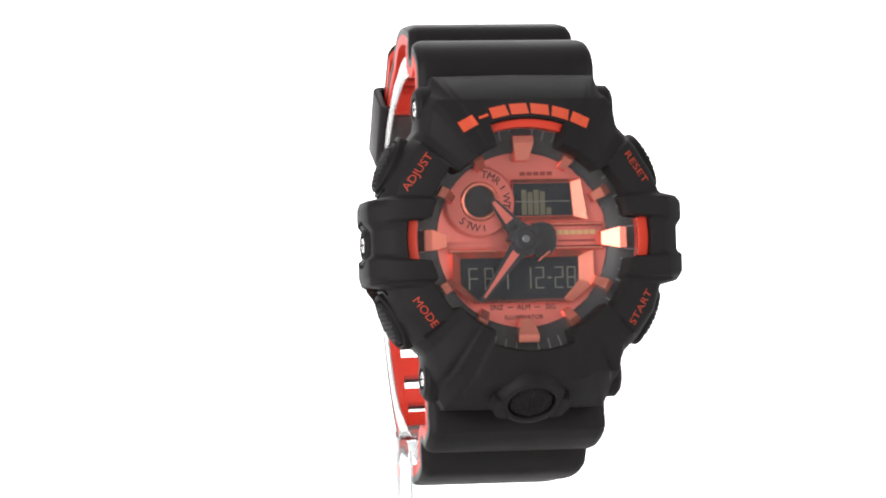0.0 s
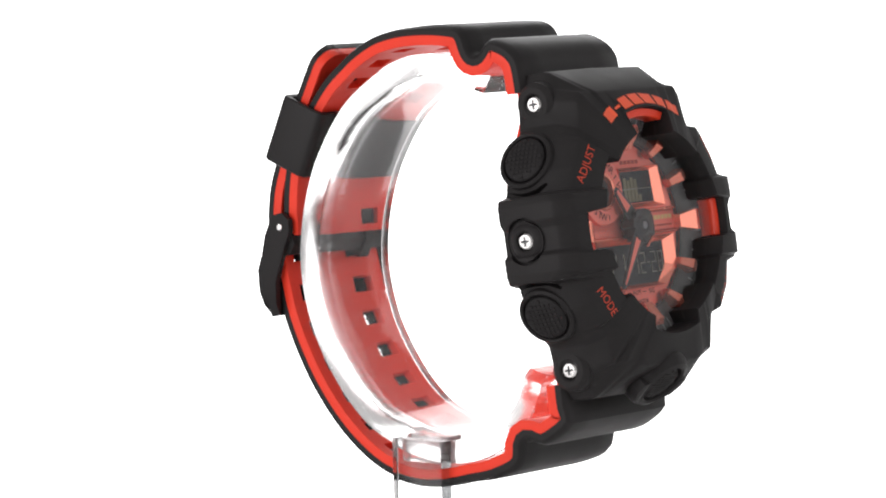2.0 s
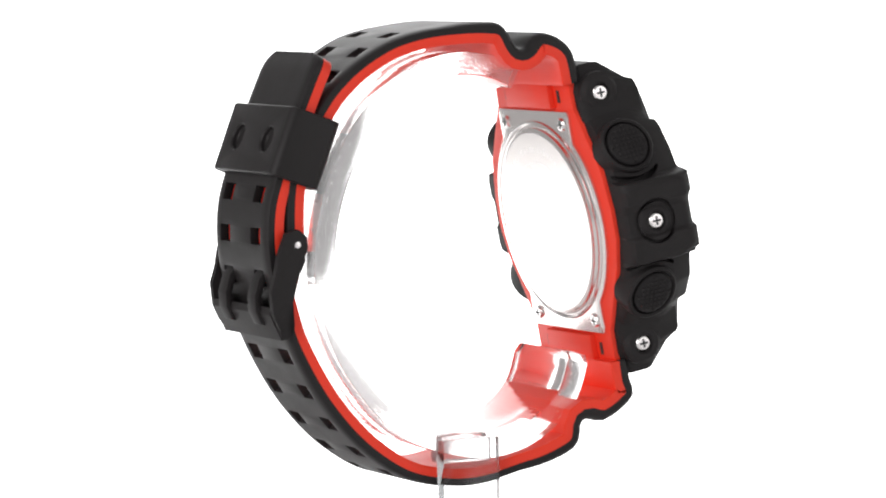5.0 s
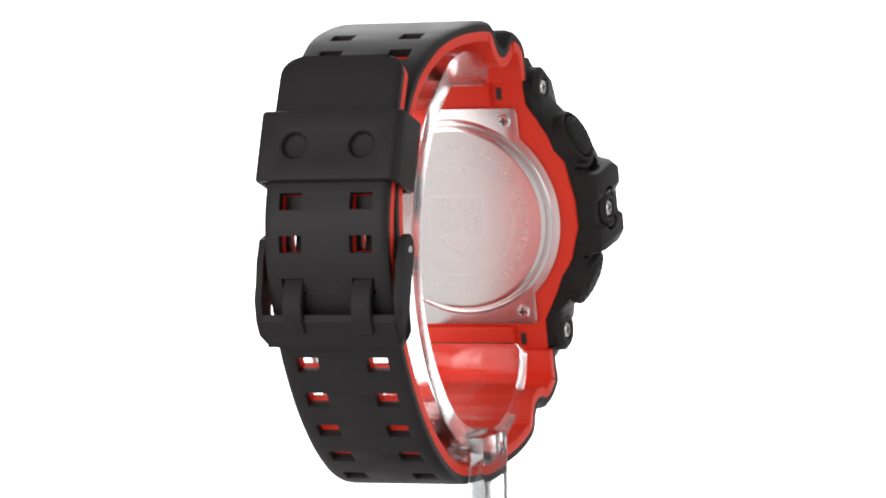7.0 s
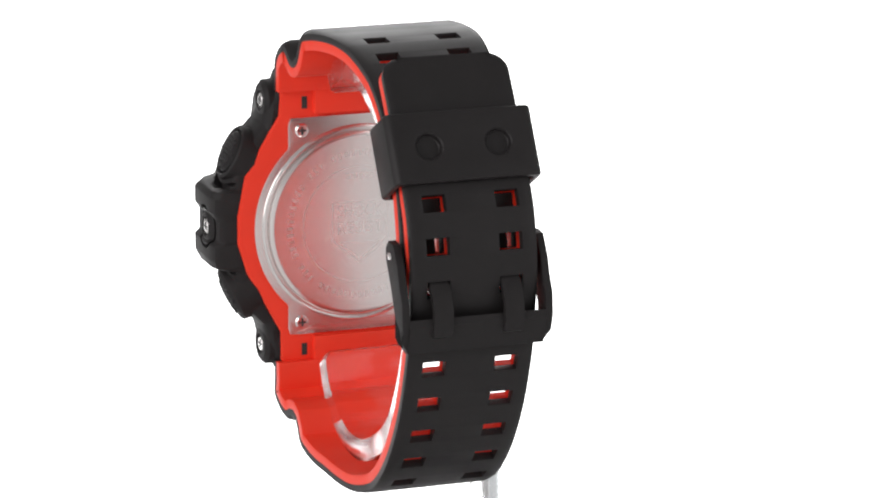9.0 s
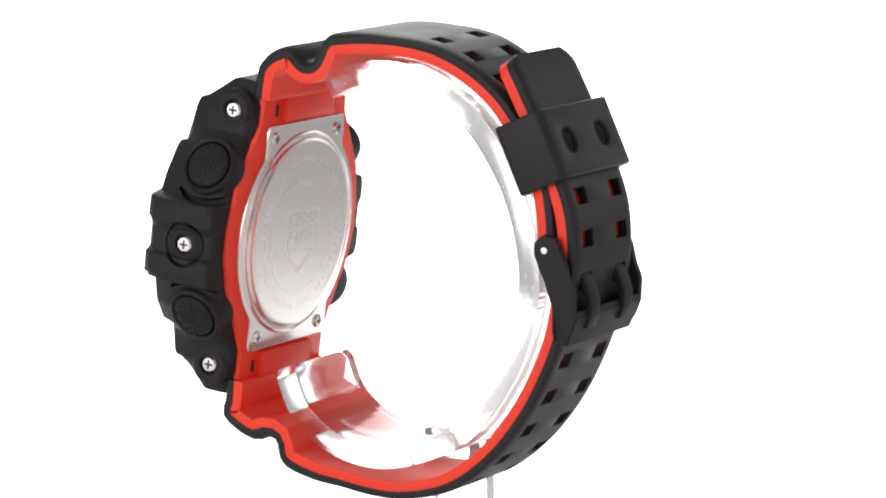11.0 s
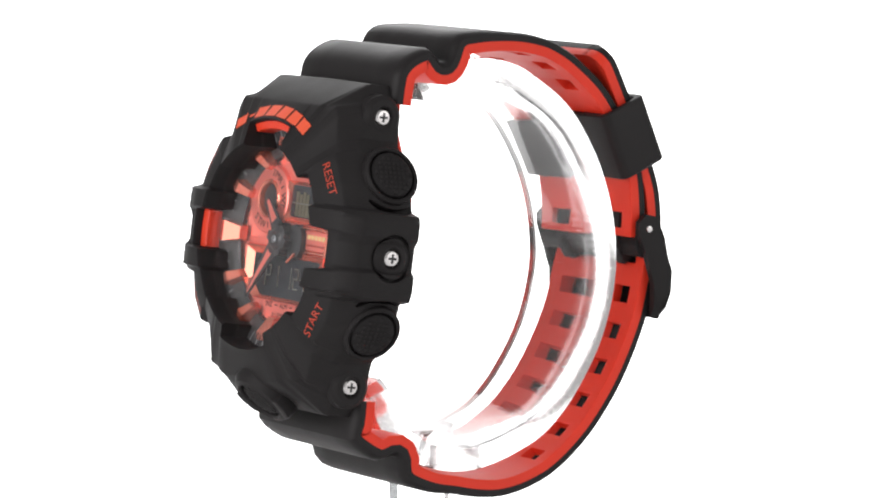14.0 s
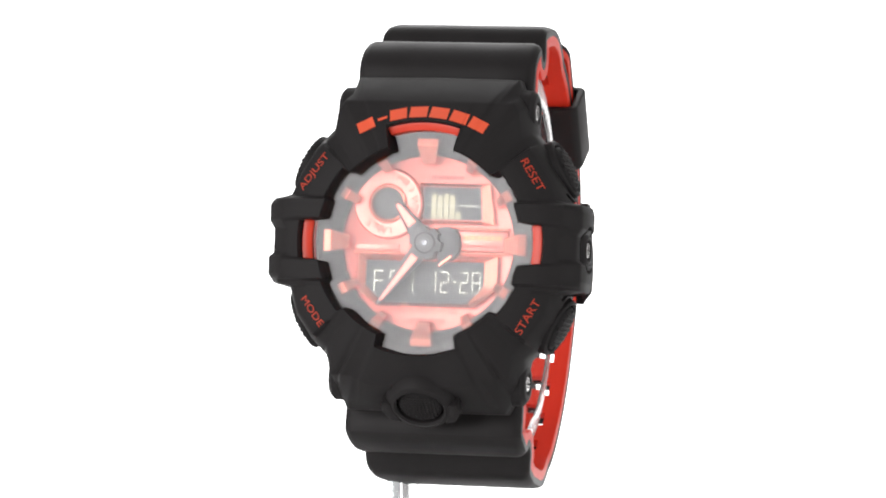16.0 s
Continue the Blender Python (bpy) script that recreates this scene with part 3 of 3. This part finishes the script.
# red middle case and steel back
RED_LINE = [(14.2, 25.2), (14.6, 20.3), (18.2, 14.4), (20.9, 9.6), (22.3, 2.4), (22.3, -2.6), (20.6, -8.2), (18.3, -12.2), (14.3, -19.6), (14.2, -25.2)]
part("middle_case", prism(RED_LINE + [(-x, z) for x, z in RED_LINE[::-1]], 9.4, 11.7), RED, watch, "bright red resin middle case", bevel=0.5)
for z in (22.8, -22.8):
    part("end_piece", box(-8.4, 8.4, 11.2, 12.9, z - 2.3, z + 2.3), RED, watch, "red resin end piece", bevel=0.35)
    for x in (-10.0, 10.0):
        # thin dark plate laid on the case as the slit's shade
        part("lug_slot_shade", box(x - 0.5, x + 0.5, 11.72, 11.78, z - 1.3, z + 0.9), SLOT_SHADE, watch)
edge = []
for a in np.arange(0, 360, 2.5):
    s, c = math.sin(radians(a)), math.cos(radians(a))
    square = min(13.2 / max(1e-6, abs(s)), 20.0 / max(1e-6, abs(c)))
    edge.append((max(19.5, square) * s, max(19.5, square) * c) if max(19.5, square) * abs(c) <= 20.01 else (math.tan(radians(a)) * math.copysign(20.0, c) if abs(c) > 0.1 else 0, math.copysign(20.0, c)))
back = part("case_back", prism(edge, 11.6, 12.35), STEEL_BACK, watch, "brushed steel case back plate", bevel=0.12)
part("back_cover", moved(lathe([(18.1, 12.2), (18.0, 12.55), (17.8, 12.6), (17.5, 12.35), (17.2, 12.4), (16.9, 13.0), (16.4, 13.25), (16.0, 13.255), (0, 13.3)], 96), Matrix.Identity(4)), STEEL_BACK, back, "round steel back cover with a stepped rim")
part("rim_ring", lathe([(18.2, 12.3), (18.05, 12.7), (17.8, 12.8), (17.6, 12.65), (17.5, 12.3)], 96), STEEL, back, "polished steel rim ring")
for x in (-10.7, 10.7):
    for z in (-17.7, 17.7):
        m = aim(x, 12.45, z, (0, 1, 0))
        sc = part("back_screw", moved(screw_head(1.25), m), STEEL, back)
        part("cross_slot_shade", moved(cross_slot_shade(1.25), m), SLOT_SHADE, sc)
# shallow engraving: a ring of unreadable marks round a pointed shield with two words


def engraved(text, high, wide, z):
    """Letters that read from behind the watch, raised by a hair."""
    bm = letters(text, high)
    now = max(v.co.x for v in bm.verts) - min(v.co.x for v in bm.verts)
    return moved(bm, Matrix.Translation((0, 13.312, z)) @ Matrix.Rotation(math.pi, 4, "Z") @ Matrix.Diagonal((wide / now, 1, 1, 1)))


def outline_bar(points, wide, y0, y1):
    """A closed raised line of even width through points (x, z)."""
    mid = Vector((sum(p[0] for p in points) / len(points), sum(p[1] for p in points) / len(points)))
    inner = [((Vector(p) - mid) * (1 - wide / (Vector(p) - mid).length) + mid) for p in points]
    bm = bmesh.new()
    rings = [[bm.verts.new((x, y, z)) for x, z in line] for line, y in ((points, y0), (points, y1), (inner, y1), (inner, y0))]
    for p, q in zip(rings, rings[1:]):
        for k in range(len(points)):
            m = (k + 1) % len(points)
            bm.faces.new((p[k], p[m], q[m], q[k]))
    return bm


ENGRAVED = brushed_metal("etched_steel", (0.84, 0.80, 0.785), 0.275)
marks = [lathe([(10.6, 13.2), (10.6, 13.290), (10.8, 13.289), (10.8, 13.2)], 72)]
for k in range(64):
    if k % 16 in (5, 9):
        continue
    high = (0.5, 0.62, 0.45, 0.58)[k % 4]
    marks.append(moved(box(-0.30, 0.30, 13.2, 13.276, 13.2 - high, 13.2 + high), Matrix.Rotation(radians(k * 5.625), 4, "Y")))
for k in range(5):
    marks.append(box(-2.6 + k * 1.1, -1.8 + k * 1.1, 13.2, 13.292, 8.4, 9.3))
part("engraving", joined(*marks), ENGRAVED, back, "shallow ring of engraved marks", smooth=20)
part("emblem", outline_bar([(-5.4, 4.2), (5.4, 4.2), (5.4, -3.0), (0, -7.4), (-5.4, -3.0)], 0.45, 13.2, 13.310), ENGRAVED, back, "etched pointed shield outline")
part("emblem_point", prism([(-3.9, -3.4), (3.9, -3.4), (0, -6.4)], 13.2, 13.306), ENGRAVED, back)
for text, z in (("SHOCK", 2.3), ("RESIST", -0.8)):
    part("engraved_word", engraved(text, 2.3, 8.6, z), ENGRAVED, back, "etched word " + text)

# ---- dial
dial = part("dial", lathe([(0, 3.0), (15.0, 3.0), (15.6, 2.7), (15.9, 3.8), (0, 3.8)], 96), RED_METAL, watch, "red metallic dial plate")
ring = part("chapter_ring", lathe([(14.6, 2.2), (15.2, 1.7), (19.8, 0.5), (20.6, 0.5), (20.6, 3.0), (14.6, 3.0)], 96), DARK_DIAL, watch, "charcoal chapter ring")
for k in range(60):
    if k % 5:
        t = Matrix.Rotation(radians(k * 6), 4, "Y")
        r0 = 16.9
        bm = bmesh.new()
        q = [(-0.10, r0), (0.10, r0), (0.10, 18.9), (-0.10, 18.9)]
        top = [bm.verts.new((x, 1.7 - 1.2 * (r - 15.2) / 4.6 - 0.12, r)) for x, r in q]
        bot = [bm.verts.new((x, 1.7 - 1.2 * (r - 15.2) / 4.6 + 0.1, r)) for x, r in q]
        bm.faces.new(top)
        for i in range(4):
            bm.faces.new((top[i], top[(i + 1) % 4], bot[(i + 1) % 4], bot[i]))
        part("minute_mark", moved(bm, t), MARK, ring)
for k in range(12):
    t = Matrix.Rotation(radians(k * 30), 4, "Y")
    big = k % 3 == 0
    w0, w1, r0, r1 = (1.05, 1.75, 13.0, 17.2) if big else (0.62, 0.88, 13.4, 16.5)
    bm = bmesh.new()
    low = [bm.verts.new((x, 2.4, r)) for x, r in ((-w0 - 0.2, r0), (w0 + 0.2, r0), (w1 + 0.2, r1), (-w1 - 0.2, r1))]
    mid = [bm.verts.new((x, y, r)) for x, r, y in ((-w0, r0 + 0.2, 0.9), (w0, r0 + 0.2, 0.9), (w1, r1 - 1.2, -0.7), (-w1, r1 - 1.2, -0.7))]
    end = [bm.verts.new((x, -0.45, r1)) for x in (w1, -w1)]
    bm.faces.new(mid)
    bm.faces.new((mid[2], end[0], end[1], mid[3]))
    bm.faces.new((low[0], low[1], mid[1], mid[0]))
    bm.faces.new((low[1], low[2], end[0], mid[2], mid[1]))
    bm.faces.new((low[3], low[0], mid[0], mid[3], end[1]))
    bm.faces.new((low[2], low[3], end[1], end[0]))
    part("hour_index", moved(bm, t), RED_MIRROR, ring, "polished red faceted hour index", smooth=10)


def frame_of(outer, inner, y_top, y_low):
    """A raised frame between two outlines (x, z) with as many corners."""
    bm = bmesh.new()
    rings = [[bm.verts.new((x, y, z)) for x, z in line] for line, y in ((outer, 3.2), (outer, y_top), (inner, y_top + 0.9), (inner, y_low))]
    n = len(outer)
    for p, q in zip(rings, rings[1:]):
        for i in range(n):
            bm.faces.new((p[i], p[(i + 1) % n], q[(i + 1) % n], q[i]))
    return bm


low_in = [(-10.6, -2.9), (9.6, -2.9), (9.6, -6.8), (6.9, -9.9), (-7.8, -9.9), (-10.6, -7.2)]
low_out = [(-11.9, -1.9), (12.0, -1.9), (12.0, -7.4), (8.1, -10.5), (-8.6, -10.5), (-11.9, -7.8)]
up_in = [(-1.2, 9.5), (8.5, 9.5), (8.9, 4.0), (-1.2, 4.0)]
up_out = [(-1.7, 10.1), (10.2, 10.1), (11.3, 3.2), (-1.7, 3.2)]
part("display_frame", frame_of(low_out, low_in, 2.0, 3.1), RED_MIRROR, dial, "polished red frame round the lower display", smooth=10)
part("display_frame", frame_of(up_out, up_in, 2.2, 3.1), RED_MIRROR, dial, "polished red frame round the upper display", smooth=10)
lcd_low = part("lower_display", prism(low_in, 2.92, 3.1), LCD, dial, "dark liquid crystal display showing the date")
lcd_up = part("upper_display", prism(up_in, 2.92, 3.1), LCD, dial, "dark liquid crystal display with bar graph")
part("centre_band", prism([(1.0, 2.2), (13.6, 2.2), (13.6, -1.1), (1.0, -1.1)], 2.3, 3.1), RED_METAL, dial, bevel=0.2)
part("centre_band", prism([(-13.4, -0.2), (-5.0, -0.2), (-5.0, -1.3), (-13.4, -1.3)], 2.75, 3.1), RED_METAL, dial, bevel=0.2)

# thin bars added where band and frame edges show bright highlights
for x0, x1, z, label in ((1.6, 13.7, 2.55, "polished red bar added as a highlight line"), (1.6, 13.7, -1.45, "polished red bar added as a highlight line"), (-12.6, -4.6, -1.75, "polished red bar added as a highlight line")):
    part("highlight_rail", prism_x([(2.95, z - 0.34), (2.15, z - 0.16), (2.1, z + 0.16), (2.95, z + 0.34)], x0, x1), RED_MIRROR, dial, label, smooth=10)


def segment_digit(ch, x, z, w, h, parent):
    on = {"1": "bc", "2": "abged", "8": "abcdefg", "-": "g", "F": "aefg", "I": "bc", "R": "aefgb"}[ch]
    t = w * 0.2 if ch != "-" else 0.4
    bars = {"a": (0, w, h - t, h), "g": (0, w, h / 2 - t / 2, h / 2 + t / 2), "d": (0, w, 0, t), "f": (0, t, h / 2, h), "e": (0, t, 0, h / 2), "b": (w - t, w, h / 2, h), "c": (w - t, w, 0, h / 2)}
    for s in on:
        x0, x1, z0, z1 = bars[s]
        part("segment", box(x + x0 + 0.06, x + x1 - 0.06, 2.84, 2.94, z + z0 + 0.06, z + z1 - 0.06), LCD_INK, parent)


for ch, x in (("F", -9.3), ("R", -6.6), ("I", -4.1)):
    segment_digit(ch, x, -8.2, 1.7, 3.7, lcd_low)
for ch, x, w in (("1", -0.1, 1.6), ("2", 2.1, 1.6), ("-", 4.2, 0.8), ("2", 5.4, 1.6), ("8", 7.5, 1.6)):
    segment_digit(ch, x, -8.2, w, 3.7, lcd_low)
for k in range(5):
    part("graph_bar", box(0.2 + 1.05 * k, 1.05 + 1.05 * k, 2.84, 2.94, 4.2, (8.4, 8.0, 8.4, 8.1, 5.4)[k]), LCD_GHOST, lcd_up)
part("graph_line", box(-0.9, 8.4, 2.83, 2.93, 6.35, 6.5), LCD_INK, lcd_up)

# mode subdial
SUB = Matrix.Translation((-7.1, 0.4, 6.5))
sub = part("subdial", moved(lathe([(2.6, 2.5), (2.75, 1.8), (3.3, 1.7), (5.6, 1.7), (5.9, 1.9), (6.0, 2.8), (2.6, 2.8)], 64), SUB), RED_METAL, dial, "raised red mode subdial ring")
part("subdial_well", moved(lathe([(0, 2.45), (2.7, 2.45), (2.7, 2.8), (0, 2.8)], 40), SUB), DARK_DIAL, sub, "black subdial centre")
part("subdial_rim", moved(lathe([(2.55, 2.4), (2.7, 1.55), (3.1, 1.45), (3.4, 1.75), (3.4, 2.4)], 48), SUB), RED_MIRROR, sub)


def dial_print(bm, y, mat=DIAL_INK, name="printed_word", parent=None, label=""):
    for v in bm.verts:
        v.co.y = y
    return part(name, bm, mat, parent or dial, label)


for text, a in (("TMR", 26), ("WT", 92), ("STW", 208)):
    for k, ch in enumerate(text):
        step = 15.5
        flip = 180 if text == "STW" else 0
        t = a + (k - (len(text) - 1) / 2) * step * (-1 if flip else 1)
        bm = turn_z(letters(ch, 1.25), flip)
        dial_print(moved(bm, SUB @ Matrix.Rotation(radians(t), 4, "Y") @ Matrix.Translation((0, 0, 4.5))), 2.04, parent=sub)
for a in (60, 172):
    dial_print(moved(plate(-0.1, 0.1, 4.0, 5.0), SUB @ Matrix.Rotation(radians(a), 4, "Y")), 2.04, parent=sub, name="tick")
for text, x in (("SNZ", -4.6), ("ALM", 0.0), ("SIG", 4.6)):
    dial_print(turn_z(letters(text, 0.85), 0, x, -11.25), 2.94, label="dark printed word " + text)
for x in (-2.3, 2.3):
    dial_print(plate(x - 0.5, x + 0.5, -11.3, -11.15), 2.94, name="dash")
dial_print(turn_z(letters("ILLUMINATOR", 0.72), 0, 0, -12.9), 2.94, label="dark printed word ILLUMINATOR")
for k in range(5):
    dial_print(plate(0.0 + k * 1.15, 0.95 + k * 1.15, 10.75, 11.4), 2.94, FAINT_INK, "maker_mark", label="dull red plain mark")
for k in range(6):
    dial_print(plate(6.0 + k * 1.12, 6.9 + k * 1.12, 0.75, 1.5), 2.24, GOLD_INK, "maker_mark", label="gold plain mark")
dial_print(plate(6.0, 12.4, -0.45, -0.1), 2.24, FAINT_INK, name="fine_print")

# pointers and their hub
gear = [(r * math.sin(radians(a)), r * math.cos(radians(a))) for k in range(6) for a, r in ((k * 60 + 4, 2.35), (k * 60 + 22, 2.35), (k * 60 + 28, 2.9), (k * 60 + 58, 2.9))]
hub = part("hand_hub", joined(prism(gear, -0.2, 2.6), lathe([(0, -0.5), (1.5, -0.5), (1.9, -0.2), (0, -0.2)], 32)), HAND_BLACK, watch, "dark gunmetal hand hub", bevel=0.15)
part("hub_pin", lathe([(0, -0.62), (0.22, -0.62), (0.26, -0.72), (0.5, -0.74), (0.62, -0.66), (0.66, -0.4), (0, -0.4)], 24), PIN_STEEL, hub, "dull steel pin")
part("hub_tab", prism([(1.8, 2.7), (3.4, 2.95), (4.8, 2.5), (5.5, 1.5), (5.7, 0.0), (5.5, -1.5), (4.6, -2.6), (3.0, -3.0), (1.8, -3.0)], 1.2, 3.0), HAND_BLACK, hub, bevel=0.3)
part("hub_accent", moved(prism([(-1.3, -0.16), (1.3, -0.16), (1.3, 0.16), (-1.3, 0.16)], 0.9, 1.3), Matrix.Translation((3.3, 0, -2.85)) @ Matrix.Rotation(radians(-38), 4, "Y")), RED_MIRROR, hub, "thin red accent")


def hand(name, angle, length, wide, tip, y, inlay0, inlay):
    t = Matrix.Rotation(radians(angle), 4, "Y")
    o = [(-wide * 0.8, -2.2), (wide * 0.8, -2.2), (wide, 2.6), (tip, length - tip), (tip * 0.6, length), (-tip * 0.6, length), (-tip, length - tip), (-wide, 2.6)]
    h = part(name, moved(prism(o, y, y + 0.34), t), HAND_BLACK, watch, "black tapered hand with red inlay", bevel=0.08)
    i = [(-inlay, inlay0), (inlay, inlay0), (tip * 0.45, length * 0.93), (-tip * 0.45, length * 0.93)]
    part("inlay", moved(prism(i, y - 0.06, y + 0.02), t), RED_METAL, h, "red inlay")


hand("hour_hand", -39, 8.7, 1.55, 0.68, 0.7, 3.9, 0.80)
# black body widened to take in the hand's dark reflection on the display
hand("minute_hand", 217, 13.0, 1.5, 0.36, 0.0, 2.7, 0.66)

crystal = part("crystal", lathe([(0, -2.3), (18.6, -2.3), (19.0, -1.9), (19.0, -1.2), (0, -1.2)], 96), GLASS, watch, "flat clear mineral crystal")
crystal.visible_shadow = False

# ---------------------------------------------------------------- the stand
stand = new("watch_stand")
tagged(stand, "clear acrylic watch stand with an open cuff on a flat post", "watch stand")
CUFF = [(19.6, 28.0), (24.3, 31.0), (30.8, 32.9), (36.8, 32.8), (42.3, 30.9), (50.0, 25.4), (57.0, 15.6), (60.9, 6.0), (61.9, -3.0), (59.8, -13.5), (53.6, -25.0), (47.2, -30.6), (40.3, -34.2), (33.0, -34.9),
        (26.4, -33.2), (20.6, -29.2), (16.9, -22.6)]
LEAN = SEAT.copy()
LEAN.translation = LEAN.translation * 1000


def cuff():
    pts, total = spline([(0, y, z) for y, z in CUFF], 90)
    bm = bmesh.new()
    rows = []
    for k, p in enumerate(pts):
        d = pts[min(89, k + 1)] - pts[max(0, k - 1)]
        n = Vector((0, -d.z, d.y)).normalized()
        w = min(1, max(0, (p.y - 42) / 14)) * 1.5
        t = max(0.0, 1 - min(k, 89 - k) * total / 89 / 1.6)
        r = 1.6 * (1 - math.sqrt(1 - t * t * 0.96))
        rows.append([bm.verts.new((x, *(p + n * s).yz)) for x, s in ((r - 12.2, w - 2.4), (8.7 - r, w - 2.4), (8.7 - r, w + 1.6), (r - 12.2, w + 1.6))])
    for p, q in zip(rows, rows[1:]):
        for i in range(4):
            bm.faces.new((p[i], p[(i + 1) % 4], q[(i + 1) % 4], q[i]))
    bm.faces.new(rows[0])
    bm.faces.new(rows[-1][::-1])
    bm.faces.index_update()
    for f in bm.faces:
        xs = [v.co.x for v in f.verts]
        f.material_index = 1 if max(xs) - min(xs) < 0.1 or f.index >= 4 * 89 else 0
    return part("cuff", moved(bm, LEAN), ACRYLIC, stand, "bent clear acrylic cuff with frosted edges", bevel=0.3, mats=(ACRYLIC_EDGE,))


cuff().visible_shadow = False
top = EYE_HEIGHT * 1000 - 107.6
bm = box(-9.2, -6.2, -6.2, 4.6, 3.9, top)
for f in bm.faces:
    ys = [v.co.y for v in f.verts]
    f.material_index = 1 if max(ys) - min(ys) < 0.1 else 0
part("post", bm, ACRYLIC, stand, "flat clear acrylic post, edges tinted for dark reflections", bevel=0.25, mats=(ACRYLIC_DARK_EDGE,))
part("bracket", box(-6.15, -1.8, -5.4, 3.8, top - 4.6, top + 0.5), FROSTED, stand, "clear acrylic block that joins cuff and post", bevel=0.7)
part("base", box(-28, 28, -26, 26, 0.2, 4.0), ACRYLIC, stand, "flat clear acrylic base", bevel=0.4)


# ---------------------------------------------------------------- what moves
def motions():
    times = [0.5 * k for k in range(33)]
    walk(watch, [(t, turned(t) @ SEAT) for t in times])
    walk(stand, [(t, turned(t)) for t in times])


motions()
